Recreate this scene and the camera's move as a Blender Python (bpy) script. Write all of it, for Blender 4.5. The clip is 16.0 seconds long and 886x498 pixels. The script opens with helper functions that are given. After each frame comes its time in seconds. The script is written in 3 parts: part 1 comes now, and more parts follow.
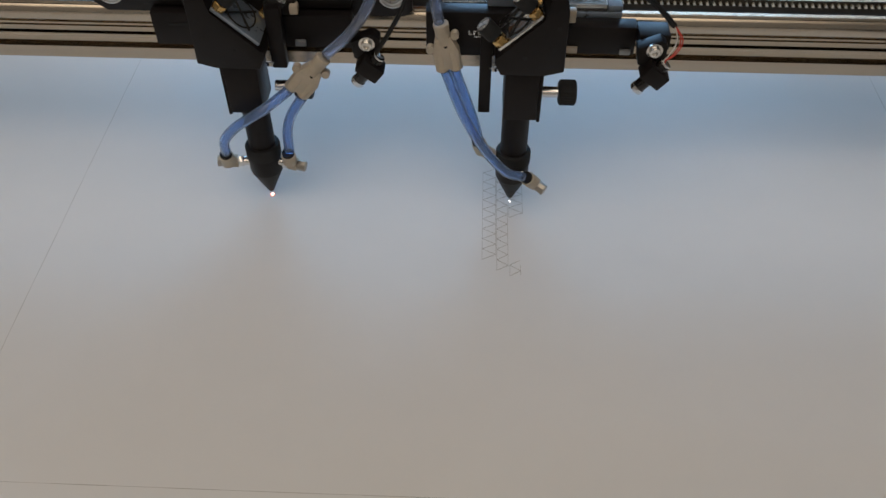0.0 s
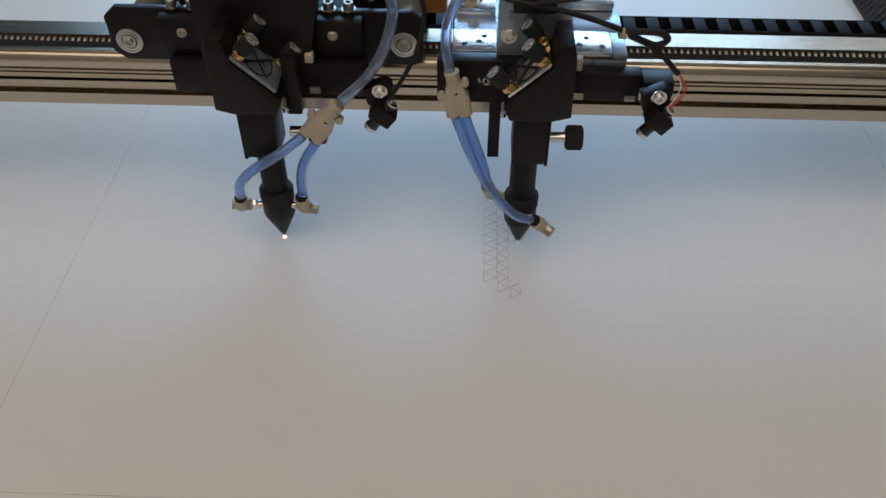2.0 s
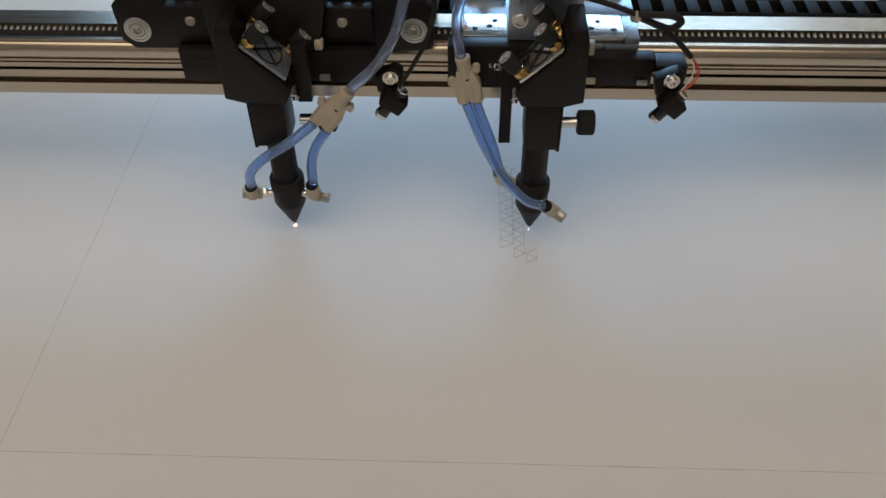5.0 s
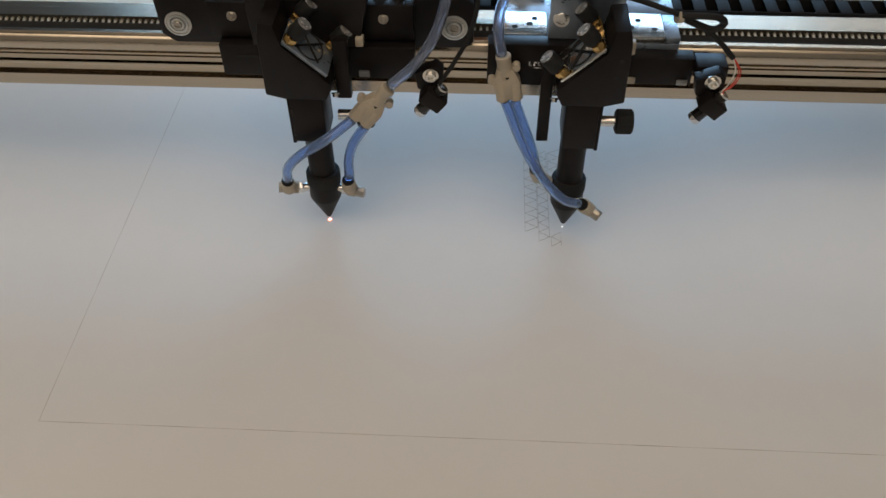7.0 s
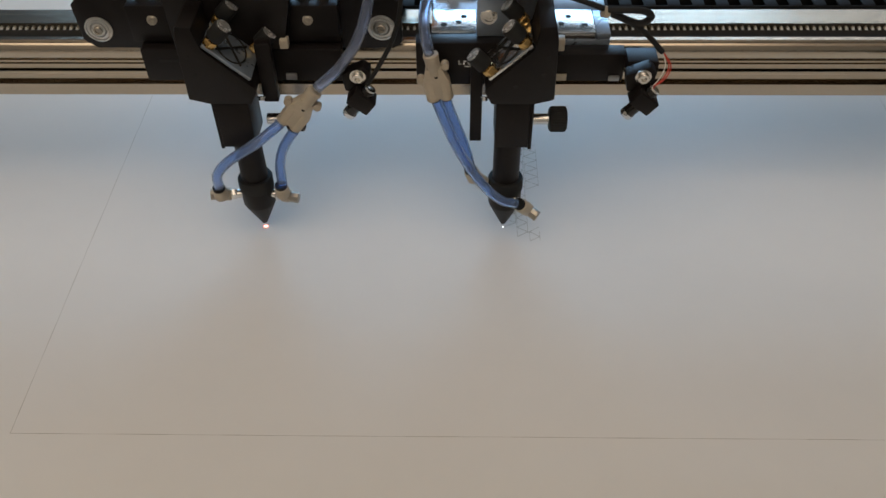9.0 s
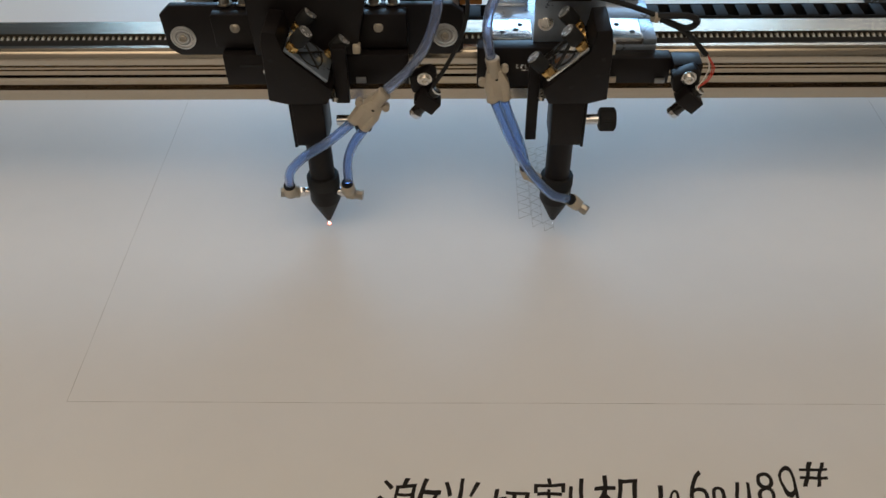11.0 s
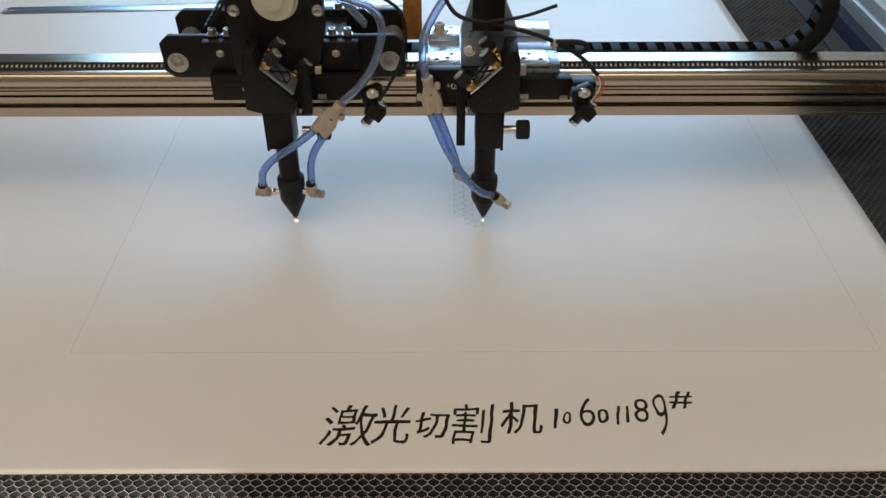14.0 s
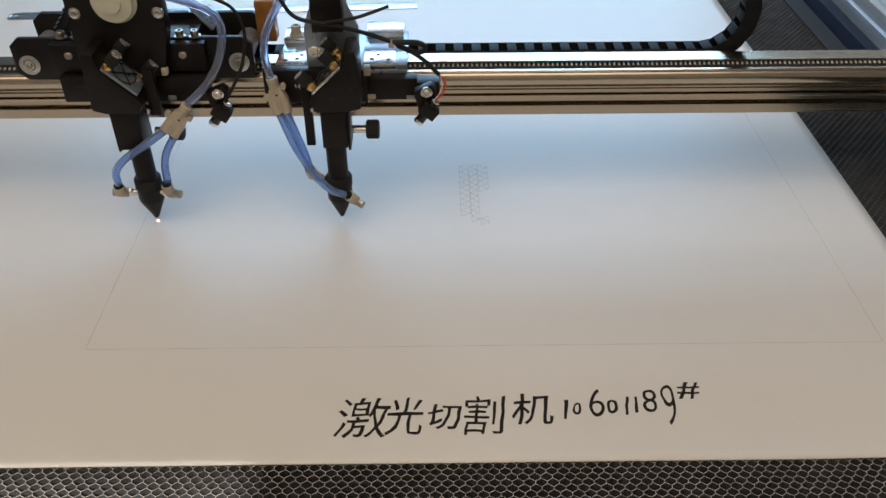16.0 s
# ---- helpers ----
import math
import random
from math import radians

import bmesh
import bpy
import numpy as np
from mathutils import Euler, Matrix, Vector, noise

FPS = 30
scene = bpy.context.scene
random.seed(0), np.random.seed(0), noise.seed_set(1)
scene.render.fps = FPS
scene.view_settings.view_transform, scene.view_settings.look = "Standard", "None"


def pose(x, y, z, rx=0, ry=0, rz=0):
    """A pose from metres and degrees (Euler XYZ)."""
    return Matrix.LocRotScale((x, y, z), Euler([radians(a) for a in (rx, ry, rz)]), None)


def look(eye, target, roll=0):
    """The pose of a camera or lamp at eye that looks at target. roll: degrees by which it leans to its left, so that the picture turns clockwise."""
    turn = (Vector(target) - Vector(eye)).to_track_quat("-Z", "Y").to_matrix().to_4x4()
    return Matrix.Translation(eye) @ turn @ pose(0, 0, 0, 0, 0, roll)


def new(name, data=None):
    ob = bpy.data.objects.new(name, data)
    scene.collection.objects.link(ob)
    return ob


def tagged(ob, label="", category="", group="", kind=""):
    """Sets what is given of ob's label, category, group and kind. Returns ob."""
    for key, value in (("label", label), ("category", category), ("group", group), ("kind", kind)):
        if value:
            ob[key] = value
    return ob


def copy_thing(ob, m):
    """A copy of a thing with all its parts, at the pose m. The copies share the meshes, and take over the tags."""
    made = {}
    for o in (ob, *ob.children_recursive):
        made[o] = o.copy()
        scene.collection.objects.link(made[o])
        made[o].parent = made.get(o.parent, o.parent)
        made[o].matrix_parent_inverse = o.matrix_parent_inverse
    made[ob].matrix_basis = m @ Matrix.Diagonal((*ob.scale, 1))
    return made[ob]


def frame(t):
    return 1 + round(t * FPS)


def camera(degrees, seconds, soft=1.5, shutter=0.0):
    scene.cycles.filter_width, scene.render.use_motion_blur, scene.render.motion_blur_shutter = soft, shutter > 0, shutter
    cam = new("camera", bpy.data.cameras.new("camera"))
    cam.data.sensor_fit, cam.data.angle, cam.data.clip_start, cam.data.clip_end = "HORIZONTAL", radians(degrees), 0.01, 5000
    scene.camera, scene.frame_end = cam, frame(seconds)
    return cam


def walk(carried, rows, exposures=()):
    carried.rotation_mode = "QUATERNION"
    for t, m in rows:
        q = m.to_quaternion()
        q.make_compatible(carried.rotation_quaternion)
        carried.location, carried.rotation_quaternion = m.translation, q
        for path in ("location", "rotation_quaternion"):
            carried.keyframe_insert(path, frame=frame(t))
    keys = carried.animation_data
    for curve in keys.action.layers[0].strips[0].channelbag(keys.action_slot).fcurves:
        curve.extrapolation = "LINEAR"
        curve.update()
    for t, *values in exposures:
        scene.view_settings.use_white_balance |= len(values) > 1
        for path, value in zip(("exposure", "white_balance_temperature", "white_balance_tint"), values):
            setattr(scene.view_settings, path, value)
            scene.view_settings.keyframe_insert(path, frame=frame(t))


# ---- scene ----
WALK = [  # seconds, eye x y z, turn rx ry rz, nozzle x, nozzle y
    (0, 0.3308, -0.2468, 0.4983, 42.71, -0.04, 2.28, 0.3663, 0.2694),
    (0.5, 0.336, -0.2629, 0.496, 44.68, 0.1, 2.97, 0.3677, 0.2651),
    (1, 0.3302, -0.2757, 0.503, 45.26, 0.01, 2.72, 0.3666, 0.2635),
    (1.5, 0.3245, -0.2781, 0.5055, 45.51, -0.15, 2.21, 0.3746, 0.2594),
    (2, 0.3291, -0.2773, 0.5059, 45.68, -0.03, 2.21, 0.3726, 0.2493),
    (2.5, 0.3269, -0.2774, 0.5052, 45.74, -0.11, 1.84, 0.3743, 0.2406),
    (3, 0.3269, -0.2803, 0.5036, 45.73, 0.06, 1.71, 0.3661, 0.2344),
    (3.5, 0.3262, -0.279, 0.5034, 45.31, 0.16, 1.67, 0.3691, 0.2329),
    (4, 0.3245, -0.2826, 0.5027, 45.23, 0.19, 1.51, 0.3656, 0.2307),
    (4.5, 0.3219, -0.2908, 0.5036, 44.98, 0.4, 1.67, 0.3665, 0.2285),
    (7, 0.3038, -0.3097, 0.5145, 43.6, 0.42, 2.9, 0.3759, 0.2099),
    (7.5, 0.3067, -0.3101, 0.5049, 44.27, 0.06, 2.27, 0.3445, 0.2046),
    (8, 0.3015, -0.3082, 0.5053, 44.02, 0.01, 1.48, 0.3445, 0.2138),
    (8.5, 0.3032, -0.3091, 0.5059, 43.99, 0.21, 1.23, 0.3436, 0.2037),
    (9, 0.3046, -0.3086, 0.5047, 43.91, 0.48, 0.8, 0.3435, 0.2025),
    (9.5, 0.3112, -0.3033, 0.505, 43.68, 0.91, 1.25, 0.3728, 0.1953),
    (10, 0.3001, -0.3057, 0.5043, 43.79, 0.96, 0.93, 0.3722, 0.1948),
    (12.5, 0.287, -0.5267, 0.5354, 50.8784, 0.5229, 0.6393, 0.3751, 0.1985),
    (13, 0.3125, -0.5486, 0.5369, 51.4169, 0.5236, 0.4376, 0.3752, 0.1982),
    (13.5, 0.3262, -0.5499, 0.538, 51.8842, 0.2387, 0.2372, 0.3744, 0.1985),
    (14, 0.3313, -0.5398, 0.5378, 52.0338, 0.0936, -0.1063, 0.3745, 0.1985),
    (14.5, 0.333, -0.5385, 0.5351, 52.1119, 0.1208, -0.3408, 0.3745, 0.1985),
    (15, 0.333, -0.545, 0.5373, 52.139, 0.2198, -0.6492, 0.3079, 0.1985),
    (15.5, 0.3284, -0.5541, 0.5395, 52.239, 0.2561, -0.5432, 0.2572, 0.1985),
    (16, 0.318, -0.5561, 0.5374, 52.51, 0.2, -0.61, 0.2151, 0.1986),
]
LENS = 55.0
cam = camera(LENS, 16.0, soft=1.5)
walk(cam, [(t, pose(x, y, z, rx, ry, rz)) for t, x, y, z, rx, ry, rz, hx, hy in WALK],
     exposures=[(0.0, 0.0, 6000, 9.2), (2.0, 0.03, 6100, 9.2), (4.5, 0.07, 6230, 9.2), (7.0, 0.05, 6420, 9.2), (10.0, 0.05, 6400, 9.2), (12.5, 0.12, 6620, 9.2), (14.0, 0.23, 6540, 9.2), (16.0, 0.25, 6500, 9.2)])

GAP = 0.006          # nozzle above the sheet
SPACING = 0.2        # between the two nozzles

# ---- light ----
world = bpy.data.worlds.new("world")
scene.world = world
world.use_nodes = True
wn = world.node_tree.nodes
sky = wn.new("ShaderNodeTexSky")
sky.sky_type, sky.sun_disc = "NISHITA", False
sky.sun_elevation, sky.sun_rotation = radians(50), radians(191)
wn["Background"].inputs["Strength"].default_value = 0.12
world.node_tree.links.new(sky.outputs["Color"], wn["Background"].inputs["Color"])


def area(name, m, sx, sy, power, color):
    d = bpy.data.lights.new(name, "AREA")
    d.shape, d.size, d.size_y, d.energy, d.color = "RECTANGLE", sx, sy, power, color
    ob = new(name, d)
    ob.matrix_world = m
    return ob


# the sky's light in the window opening, and added warm fill under the ceiling
area("window_light", look((0.2, 2.98, 1.08), (0.1, 0.0, 0.1)), 2.8, 0.76, 50, (0.36, 0.65, 0.98))
# upper strip is added, to brighten the sheet's front and the beam top
area("window_light", look((0.7, 2.98, 1.82), (0.4, 0.0, 0.0)), 3.7, 0.20, 6.5, (0.92, 0.96, 1.0))
# unseen panels, no fixtures known: sized to soften the warm light
area("warm_fill", look((-0.2, -1.5, 3.1), (-0.2, -1.5, 0.0)), 3.6, 3.2, 60, (1.0, 0.82, 0.63))
area("warm_fill", look((-0.6, 1.0, 3.1), (-0.6, 1.0, 0.0)), 3.0, 1.2, 7, (1.0, 0.90, 0.78))


sun = new("sun", bpy.data.lights.new("sun", "SUN"))
sun.data.energy, sun.data.angle, sun.data.color = 5.0, radians(0.5), (1.0, 0.95, 0.86)
sun.matrix_world = look((-0.20, -1.0, 1.2158), (0, 0, 0))


# ---- materials ----
def material(name, color, rough=0.5, metal=0.0, vary=0.15, scale=60.0, bump=0.0, bscale=400.0, stretch=(1, 1, 1),
             spec=0.5, trans=0.0, coat=0.0, emit=None, ior=1.45, rvary=0.1, random_tone=0.0):
    m = bpy.data.materials.new(name)
    m.use_nodes = True
    n, l = m.node_tree.nodes, m.node_tree.links
    b = n["Principled BSDF"]
    b.inputs["Metallic"].default_value = metal
    b.inputs["Specular IOR Level"].default_value = spec
    b.inputs["Transmission Weight"].default_value = trans
    b.inputs["Coat Weight"].default_value = coat
    b.inputs["IOR"].default_value = ior
    tc = n.new("ShaderNodeTexCoord")
    mp = n.new("ShaderNodeMapping")
    mp.inputs["Scale"].default_value = stretch
    l.new(tc.outputs["Object"], mp.inputs["Vector"])
    big, fine = n.new("ShaderNodeTexNoise"), n.new("ShaderNodeTexNoise")
    big.inputs["Scale"].default_value, fine.inputs["Scale"].default_value = scale, scale * 9
    big.inputs["Detail"].default_value = 4
    for t in (big, fine):
        l.new(mp.outputs["Vector"], t.inputs["Vector"])
    mix = n.new("ShaderNodeMath")
    mix.operation = "MULTIPLY_ADD"
    mix.inputs[1].default_value = 0.35
    l.new(fine.outputs["Fac"], mix.inputs[0])
    l.new(big.outputs["Fac"], mix.inputs[2])
    ramp = n.new("ShaderNodeMapRange")
    ramp.inputs["From Min"].default_value, ramp.inputs["From Max"].default_value = 0.35, 1.0
    ramp.inputs["To Min"].default_value, ramp.inputs["To Max"].default_value = 1 - vary, 1 + vary
    l.new(mix.outputs[0], ramp.inputs["Value"])
    tone = ramp.outputs["Result"]
    if random_tone:
        info, r2, mul = n.new("ShaderNodeObjectInfo"), n.new("ShaderNodeMapRange"), n.new("ShaderNodeMath")
        r2.inputs["To Min"].default_value, r2.inputs["To Max"].default_value = 1 - random_tone, 1 + random_tone
        mul.operation = "MULTIPLY"
        l.new(info.outputs["Random"], r2.inputs["Value"])
        l.new(r2.outputs["Result"], mul.inputs[0])
        l.new(tone, mul.inputs[1])
        tone = mul.outputs[0]
    col = n.new("ShaderNodeVectorMath")
    col.operation = "SCALE"
    col.inputs[0].default_value = color
    l.new(tone, col.inputs["Scale"])
    l.new(col.outputs["Vector"], b.inputs["Base Color"])
    rr = n.new("ShaderNodeMapRange")
    rr.inputs["From Min"].default_value, rr.inputs["From Max"].default_value = 0.3, 1.0
    rr.inputs["To Min"].default_value, rr.inputs["To Max"].default_value = max(0.02, rough - rvary), min(1, rough + rvary)
    l.new(mix.outputs[0], rr.inputs["Value"])
    l.new(rr.outputs["Result"], b.inputs["Roughness"])
    if bump:
        bt, bp = n.new("ShaderNodeTexNoise"), n.new("ShaderNodeBump")
        bt.inputs["Scale"].default_value = bscale
        bt.inputs["Detail"].default_value = 3
        bp.inputs["Strength"].default_value, bp.inputs["Distance"].default_value = bump, 0.0005
        l.new(mp.outputs["Vector"], bt.inputs["Vector"])
        l.new(bt.outputs["Fac"], bp.inputs["Height"])
        l.new(bp.outputs["Normal"], b.inputs["Normal"])
    if emit:
        b.inputs["Emission Color"].default_value = (*emit[:3], 1)
        b.inputs["Emission Strength"].default_value = emit[3]
    return m


SHEET = material("coated_board", (0.74, 0.72, 0.69), 0.38, vary=0.03, scale=4.0, bump=0.12, bscale=6.0, spec=0.5, rvary=0.02)
SCORE = material("scored_line", (0.43, 0.39, 0.33), 0.7, vary=0.25, scale=200)
FAINT = material("faint_scored_line", (0.42, 0.385, 0.34), 0.6, vary=0.5, scale=25)
INK = material("marker_ink", (0.016, 0.012, 0.010), 0.7, vary=0.4, scale=150, spec=0.25)
ANODISED = material("black_anodised_aluminium", (0.0105, 0.0085, 0.0086), 0.42, 0.0, vary=0.35, scale=45, bump=0.12, bscale=1800, spec=0.27)
BLACK_PLASTIC = material("black_plastic", (0.012, 0.012, 0.013), 0.62, vary=0.3, scale=80, spec=0.22)
RUBBER = material("black_rubber", (0.009, 0.009, 0.009), 0.65, vary=0.3, scale=120)
GREY_CAP = material("grey_cap", (0.33, 0.34, 0.35), 0.35, 0.6, vary=0.15, scale=200)
PALE_CAP = material("pale_knob_end", (0.75, 0.75, 0.74), 0.25, 0.7, vary=0.1, scale=200)
ALU = material("extruded_aluminium", (0.50, 0.43, 0.34), 0.22, 1.0, vary=0.12, scale=6, stretch=(0.3, 40, 40), bump=0.05, bscale=60)
# near-white stands in for the light that catches the teeth
TEETH = material("lit_belt_teeth", (0.85, 0.85, 0.83), 0.3, 0.3, vary=0.3, scale=80)
RAIL = material("rail_aluminium", (0.74, 0.73, 0.71), 0.5, 1.0, vary=0.15, scale=8, stretch=(30, 0.4, 30), bump=0.05, bscale=60)
MILLED = material("milled_aluminium", (0.80, 0.80, 0.79), 0.22, 1.0, vary=0.12, scale=40, stretch=(1, 6, 6), bump=0.06, bscale=300)
SATIN = material("grey_anodised_aluminium", (0.34, 0.40, 0.48), 0.3, 0.65, vary=0.2, scale=25, bump=0.05, bscale=500)
CHROME = material("bright_steel", (0.78, 0.76, 0.72), 0.18, 1.0, vary=0.15, scale=150)
BRASS = material("brass", (0.62, 0.40, 0.15), 0.25, 1.0, vary=0.25, scale=200)
FITTING = material("beige_plastic", (0.47, 0.41, 0.32), 0.42, vary=0.12, scale=90, bump=0.05, bscale=900)
NICKEL = material("nickel_plated_brass", (0.45, 0.41, 0.35), 0.35, 1.0, vary=0.2, scale=120)
HOSE = material("blue_polyurethane", (0.46, 0.64, 0.97), 0.08, vary=0.06, scale=50, trans=0.85, ior=1.45, rvary=0.05)
CLEAR_HOSE = material("pale_polyurethane", (0.68, 0.77, 0.97), 0.10, vary=0.06, scale=50, trans=0.9, ior=1.45, rvary=0.05)
CREAM = material("cream_plastic", (0.62, 0.60, 0.48), 0.4, vary=0.1, scale=60)
COPPER = material("copper_brown", (0.36, 0.15, 0.04), 0.35, 0.3, vary=0.3, scale=90)
RED_WIRE = material("red_insulation", (0.55, 0.05, 0.03), 0.45, vary=0.1, scale=90)
WHITE_WIRE = material("white_insulation", (0.7, 0.66, 0.6), 0.45, vary=0.1, scale=90)
POINTER_BLACK = material("glossy_black_enamel", (0.010, 0.009, 0.009), 0.16, vary=0.3, scale=120, spec=0.6)
HUB = material("turned_steel", (0.62, 0.62, 0.61), 0.32, 0.8, vary=0.12, scale=150)
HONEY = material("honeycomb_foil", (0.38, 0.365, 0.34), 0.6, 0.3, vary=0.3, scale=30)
# the same foil, darkened to stand in for shade
FOIL_SHADE = material("shaded_foil", (0.105, 0.105, 0.108), 0.55, 0.3, vary=0.4, scale=40)
TRAY = material("steel_tray", (0.014, 0.013, 0.013), 0.5, 0.6, vary=0.35, scale=12, bump=0.1)
NAVY = material("dark_blue_paint", (0.022, 0.027, 0.048), 0.7, vary=0.2, scale=14, bump=0.06, spec=0.1)
GREY_PAINT = material("dark_grey_paint", (0.045, 0.046, 0.05), 0.8, vary=0.12, scale=10, bump=0.05, spec=0.08)
STEEL_RULE = material("brushed_steel", (0.58, 0.64, 0.70), 0.3, 1.0, vary=0.12, scale=10, stretch=(1, 30, 30))
PLASTER = material("wall_plaster", (0.62, 0.56, 0.48), 0.85, vary=0.08, scale=2.0, bump=0.1, bscale=60)
WALL_BLUE = material("blue_grey_wall_paint", (0.24, 0.29, 0.36), 0.8, vary=0.08, scale=2.0, bump=0.1, bscale=60)
CONCRETE = material("concrete_floor", (0.30, 0.27, 0.23), 0.7, vary=0.2, scale=1.5, bump=0.2, bscale=40)
FRAME_PAINT = material("window_paint", (0.7, 0.7, 0.68), 0.5, vary=0.06, scale=8)
POINTER = material("red_pointer_light", (1.0, 0.4, 0.3), 0.5, emit=(1.0, 0.25, 0.18, 3.5))
SPARK = material("cutting_glow", (1.0, 0.95, 0.9), 0.5, emit=(1.0, 0.88, 0.85, 14.0))


# ---- shapes ----
def part(name, bm, mat, parent=None, label="", smooth=True, turn=True):
    me = bpy.data.meshes.new(name)
    if turn:
        bmesh.ops.recalc_face_normals(bm, faces=bm.faces)
    if smooth:
        for f in bm.faces:
            f.smooth = True
        for e in bm.edges:
            if len(e.link_faces) == 2 and e.calc_face_angle(0) > 0.6:
                e.smooth = False
    bm.to_mesh(me)
    bm.free()
    me.materials.append(mat)
    ob = new(name, me)
    if parent:
        ob.parent = parent
    if label:
        tagged(ob, label)
    return ob


def box(bm, x0, x1, y0, y1, z0, z1, bevel=0.0006):
    vs = [bm.verts.new((x, y, z)) for x in (x0, x1) for y in (y0, y1) for z in (z0, z1)]
    fs = [bm.faces.new([vs[i] for i in q]) for q in ((0, 1, 3, 2), (4, 6, 7, 5), (0, 4, 5, 1), (2, 3, 7, 6), (0, 2, 6, 4), (1, 5, 7, 3))]
    if bevel:
        es = list({e for f in fs for e in f.edges})
        bmesh.ops.bevel(bm, geom=es, offset=bevel, segments=2, affect="EDGES", profile=0.5)
    return bm


def boxed(*a, **k):
    return box(bmesh.new(), *a, **k)


def prism(pts, y0, y1, bevel=0.0006, axis="y", bm=None):
    """A polygon of (x, z) drawn out along y, or of (y, z) along x."""
    bm = bm or bmesh.new()
    put = (lambda a, b, c: (a, c, b)) if axis == "y" else (lambda a, b, c: (c, a, b))
    lo = [bm.verts.new(put(a, b, y0)) for a, b in pts]
    hi = [bm.verts.new(put(a, b, y1)) for a, b in pts]
    fs = [bm.faces.new(lo), bm.faces.new(hi[::-1])]
    k = len(pts)
    fs += [bm.faces.new((lo[i], hi[i], hi[(i + 1) % k], lo[(i + 1) % k])) for i in range(k)]
    if bevel:
        bmesh.ops.bevel(bm, geom=list({e for f in fs for e in f.edges}), offset=bevel, segments=2, affect="EDGES", profile=0.5)
    return bm


def rod(p0, p1, r, r1=None, seg=20, bm=None, bevel=0.0):
    bm = bm or bmesh.new()
    p0, p1 = Vector(p0), Vector(p1)
    m = Matrix.Translation((p0 + p1) / 2) @ (p1 - p0).to_track_quat("Z", "Y").to_matrix().to_4x4()
    made = bmesh.ops.create_cone(bm, cap_ends=True, segments=seg, radius1=r, radius2=r if r1 is None else r1, depth=(p1 - p0).length, matrix=m)
    if bevel:
        fs = {f for v in made["verts"] for f in v.link_faces if len(f.verts) > 4}
        bmesh.ops.bevel(bm, geom=list({e for f in fs for e in f.edges}), offset=bevel, segments=2, affect="EDGES", profile=0.5)
    return bm


def lathe(profile, seg=36, m=None):
    bm = bmesh.new()
    rings = [[bm.verts.new((r * math.cos(2 * math.pi * i / seg), r * math.sin(2 * math.pi * i / seg), z)) for i in range(seg)] for r, z in profile]
    for a, b in zip(rings, rings[1:]):
        for i in range(seg):
            bm.faces.new((a[i], a[(i + 1) % seg], b[(i + 1) % seg], b[i]))
    bm.faces.new(rings[0][::-1])
    bm.faces.new(rings[-1])
    if m:
        bmesh.ops.transform(bm, matrix=m, verts=bm.verts)
    return bm


def smooth_path(pts, steps=8):
    p = [Vector(q) for q in pts]
    p = [2 * p[0] - p[1]] + p + [2 * p[-1] - p[-2]]
    out = []
    for a, b, c, d in zip(p, p[1:], p[2:], p[3:]):
        for i in range(steps):
            t = i / steps
            out.append(0.5 * (2 * b + (c - a) * t + (2 * a - 5 * b + 4 * c - d) * t * t + (3 * b - a - 3 * c + d) * t ** 3))
    return out + [p[-2]]


def sweep(pts, r, seg=12, steps=8, bm=None, flat=1.0):
    bm = bm or bmesh.new()
    path = smooth_path(pts, steps) if steps > 1 else [Vector(q) for q in pts]
    rings, up = [], Vector((0.13, 0.2, 1)).normalized()
    for i, q in enumerate(path):
        d = (path[min(i + 1, len(path) - 1)] - path[max(i - 1, 0)]).normalized()
        side = d.cross(up)
        side = side.normalized() if side.length > 0.05 else d.orthogonal().normalized()
        up = side.cross(d).normalized()
        rings.append([bm.verts.new(q + r * (math.cos(2 * math.pi * k / seg) * side + flat * math.sin(2 * math.pi * k / seg) * up)) for k in range(seg)])
    for a, b in zip(rings, rings[1:]):
        for k in range(seg):
            bm.faces.new((a[k], a[(k + 1) % seg], b[(k + 1) % seg], b[k]))
    bm.faces.new(rings[0][::-1])
    bm.faces.new(rings[-1])
    return bm


def hose(name, head, pts, mat, label, r=0.0040):
    """A hose with its bore, so that light bends in its wall."""
    bm = sweep(pts, r, 16)
    bmesh.ops.recalc_face_normals(bm, faces=bm.faces)
    inner = sweep(pts, r * 0.62, 14)
    bmesh.ops.recalc_face_normals(inner, faces=inner.faces)
    bmesh.ops.reverse_faces(inner, faces=inner.faces)
    vs = {v: bm.verts.new(v.co) for v in inner.verts}
    for f in inner.faces:
        bm.faces.new([vs[v] for v in f.verts])
    inner.free()
    return part(name, bm, mat, head, label, turn=False)


def cap_screw(parent, p, axis, r=0.0042, h=0.005, mat=None, name="bolt"):
    """A socket screw on its washer, its head pointing along axis."""
    p, a = Vector(p), Vector(axis).normalized()
    m = Matrix.Translation(p) @ a.to_track_quat("Z", "Y").to_matrix().to_4x4()
    bm = lathe([(r * 1.45, 0), (r * 1.45, 0.0009), (r * 1.02, 0.001), (r, h * 0.9), (r * 0.88, h), (r * 0.52, h), (r * 0.5, h * 0.45), (r * 0.02, h * 0.45)], 20, m)
    return part(name, bm, mat or CHROME, parent)


# ---- room and machine ----
def plain(name, bm, mat, label, category):
    return tagged(part(name, bm, mat), label, category, kind="structure")


plain("floor", boxed(-4, 4.6, -3.6, 3.2, -1.0, -0.9, bevel=0), CONCRETE, "grey-brown concrete workshop floor", "floor")
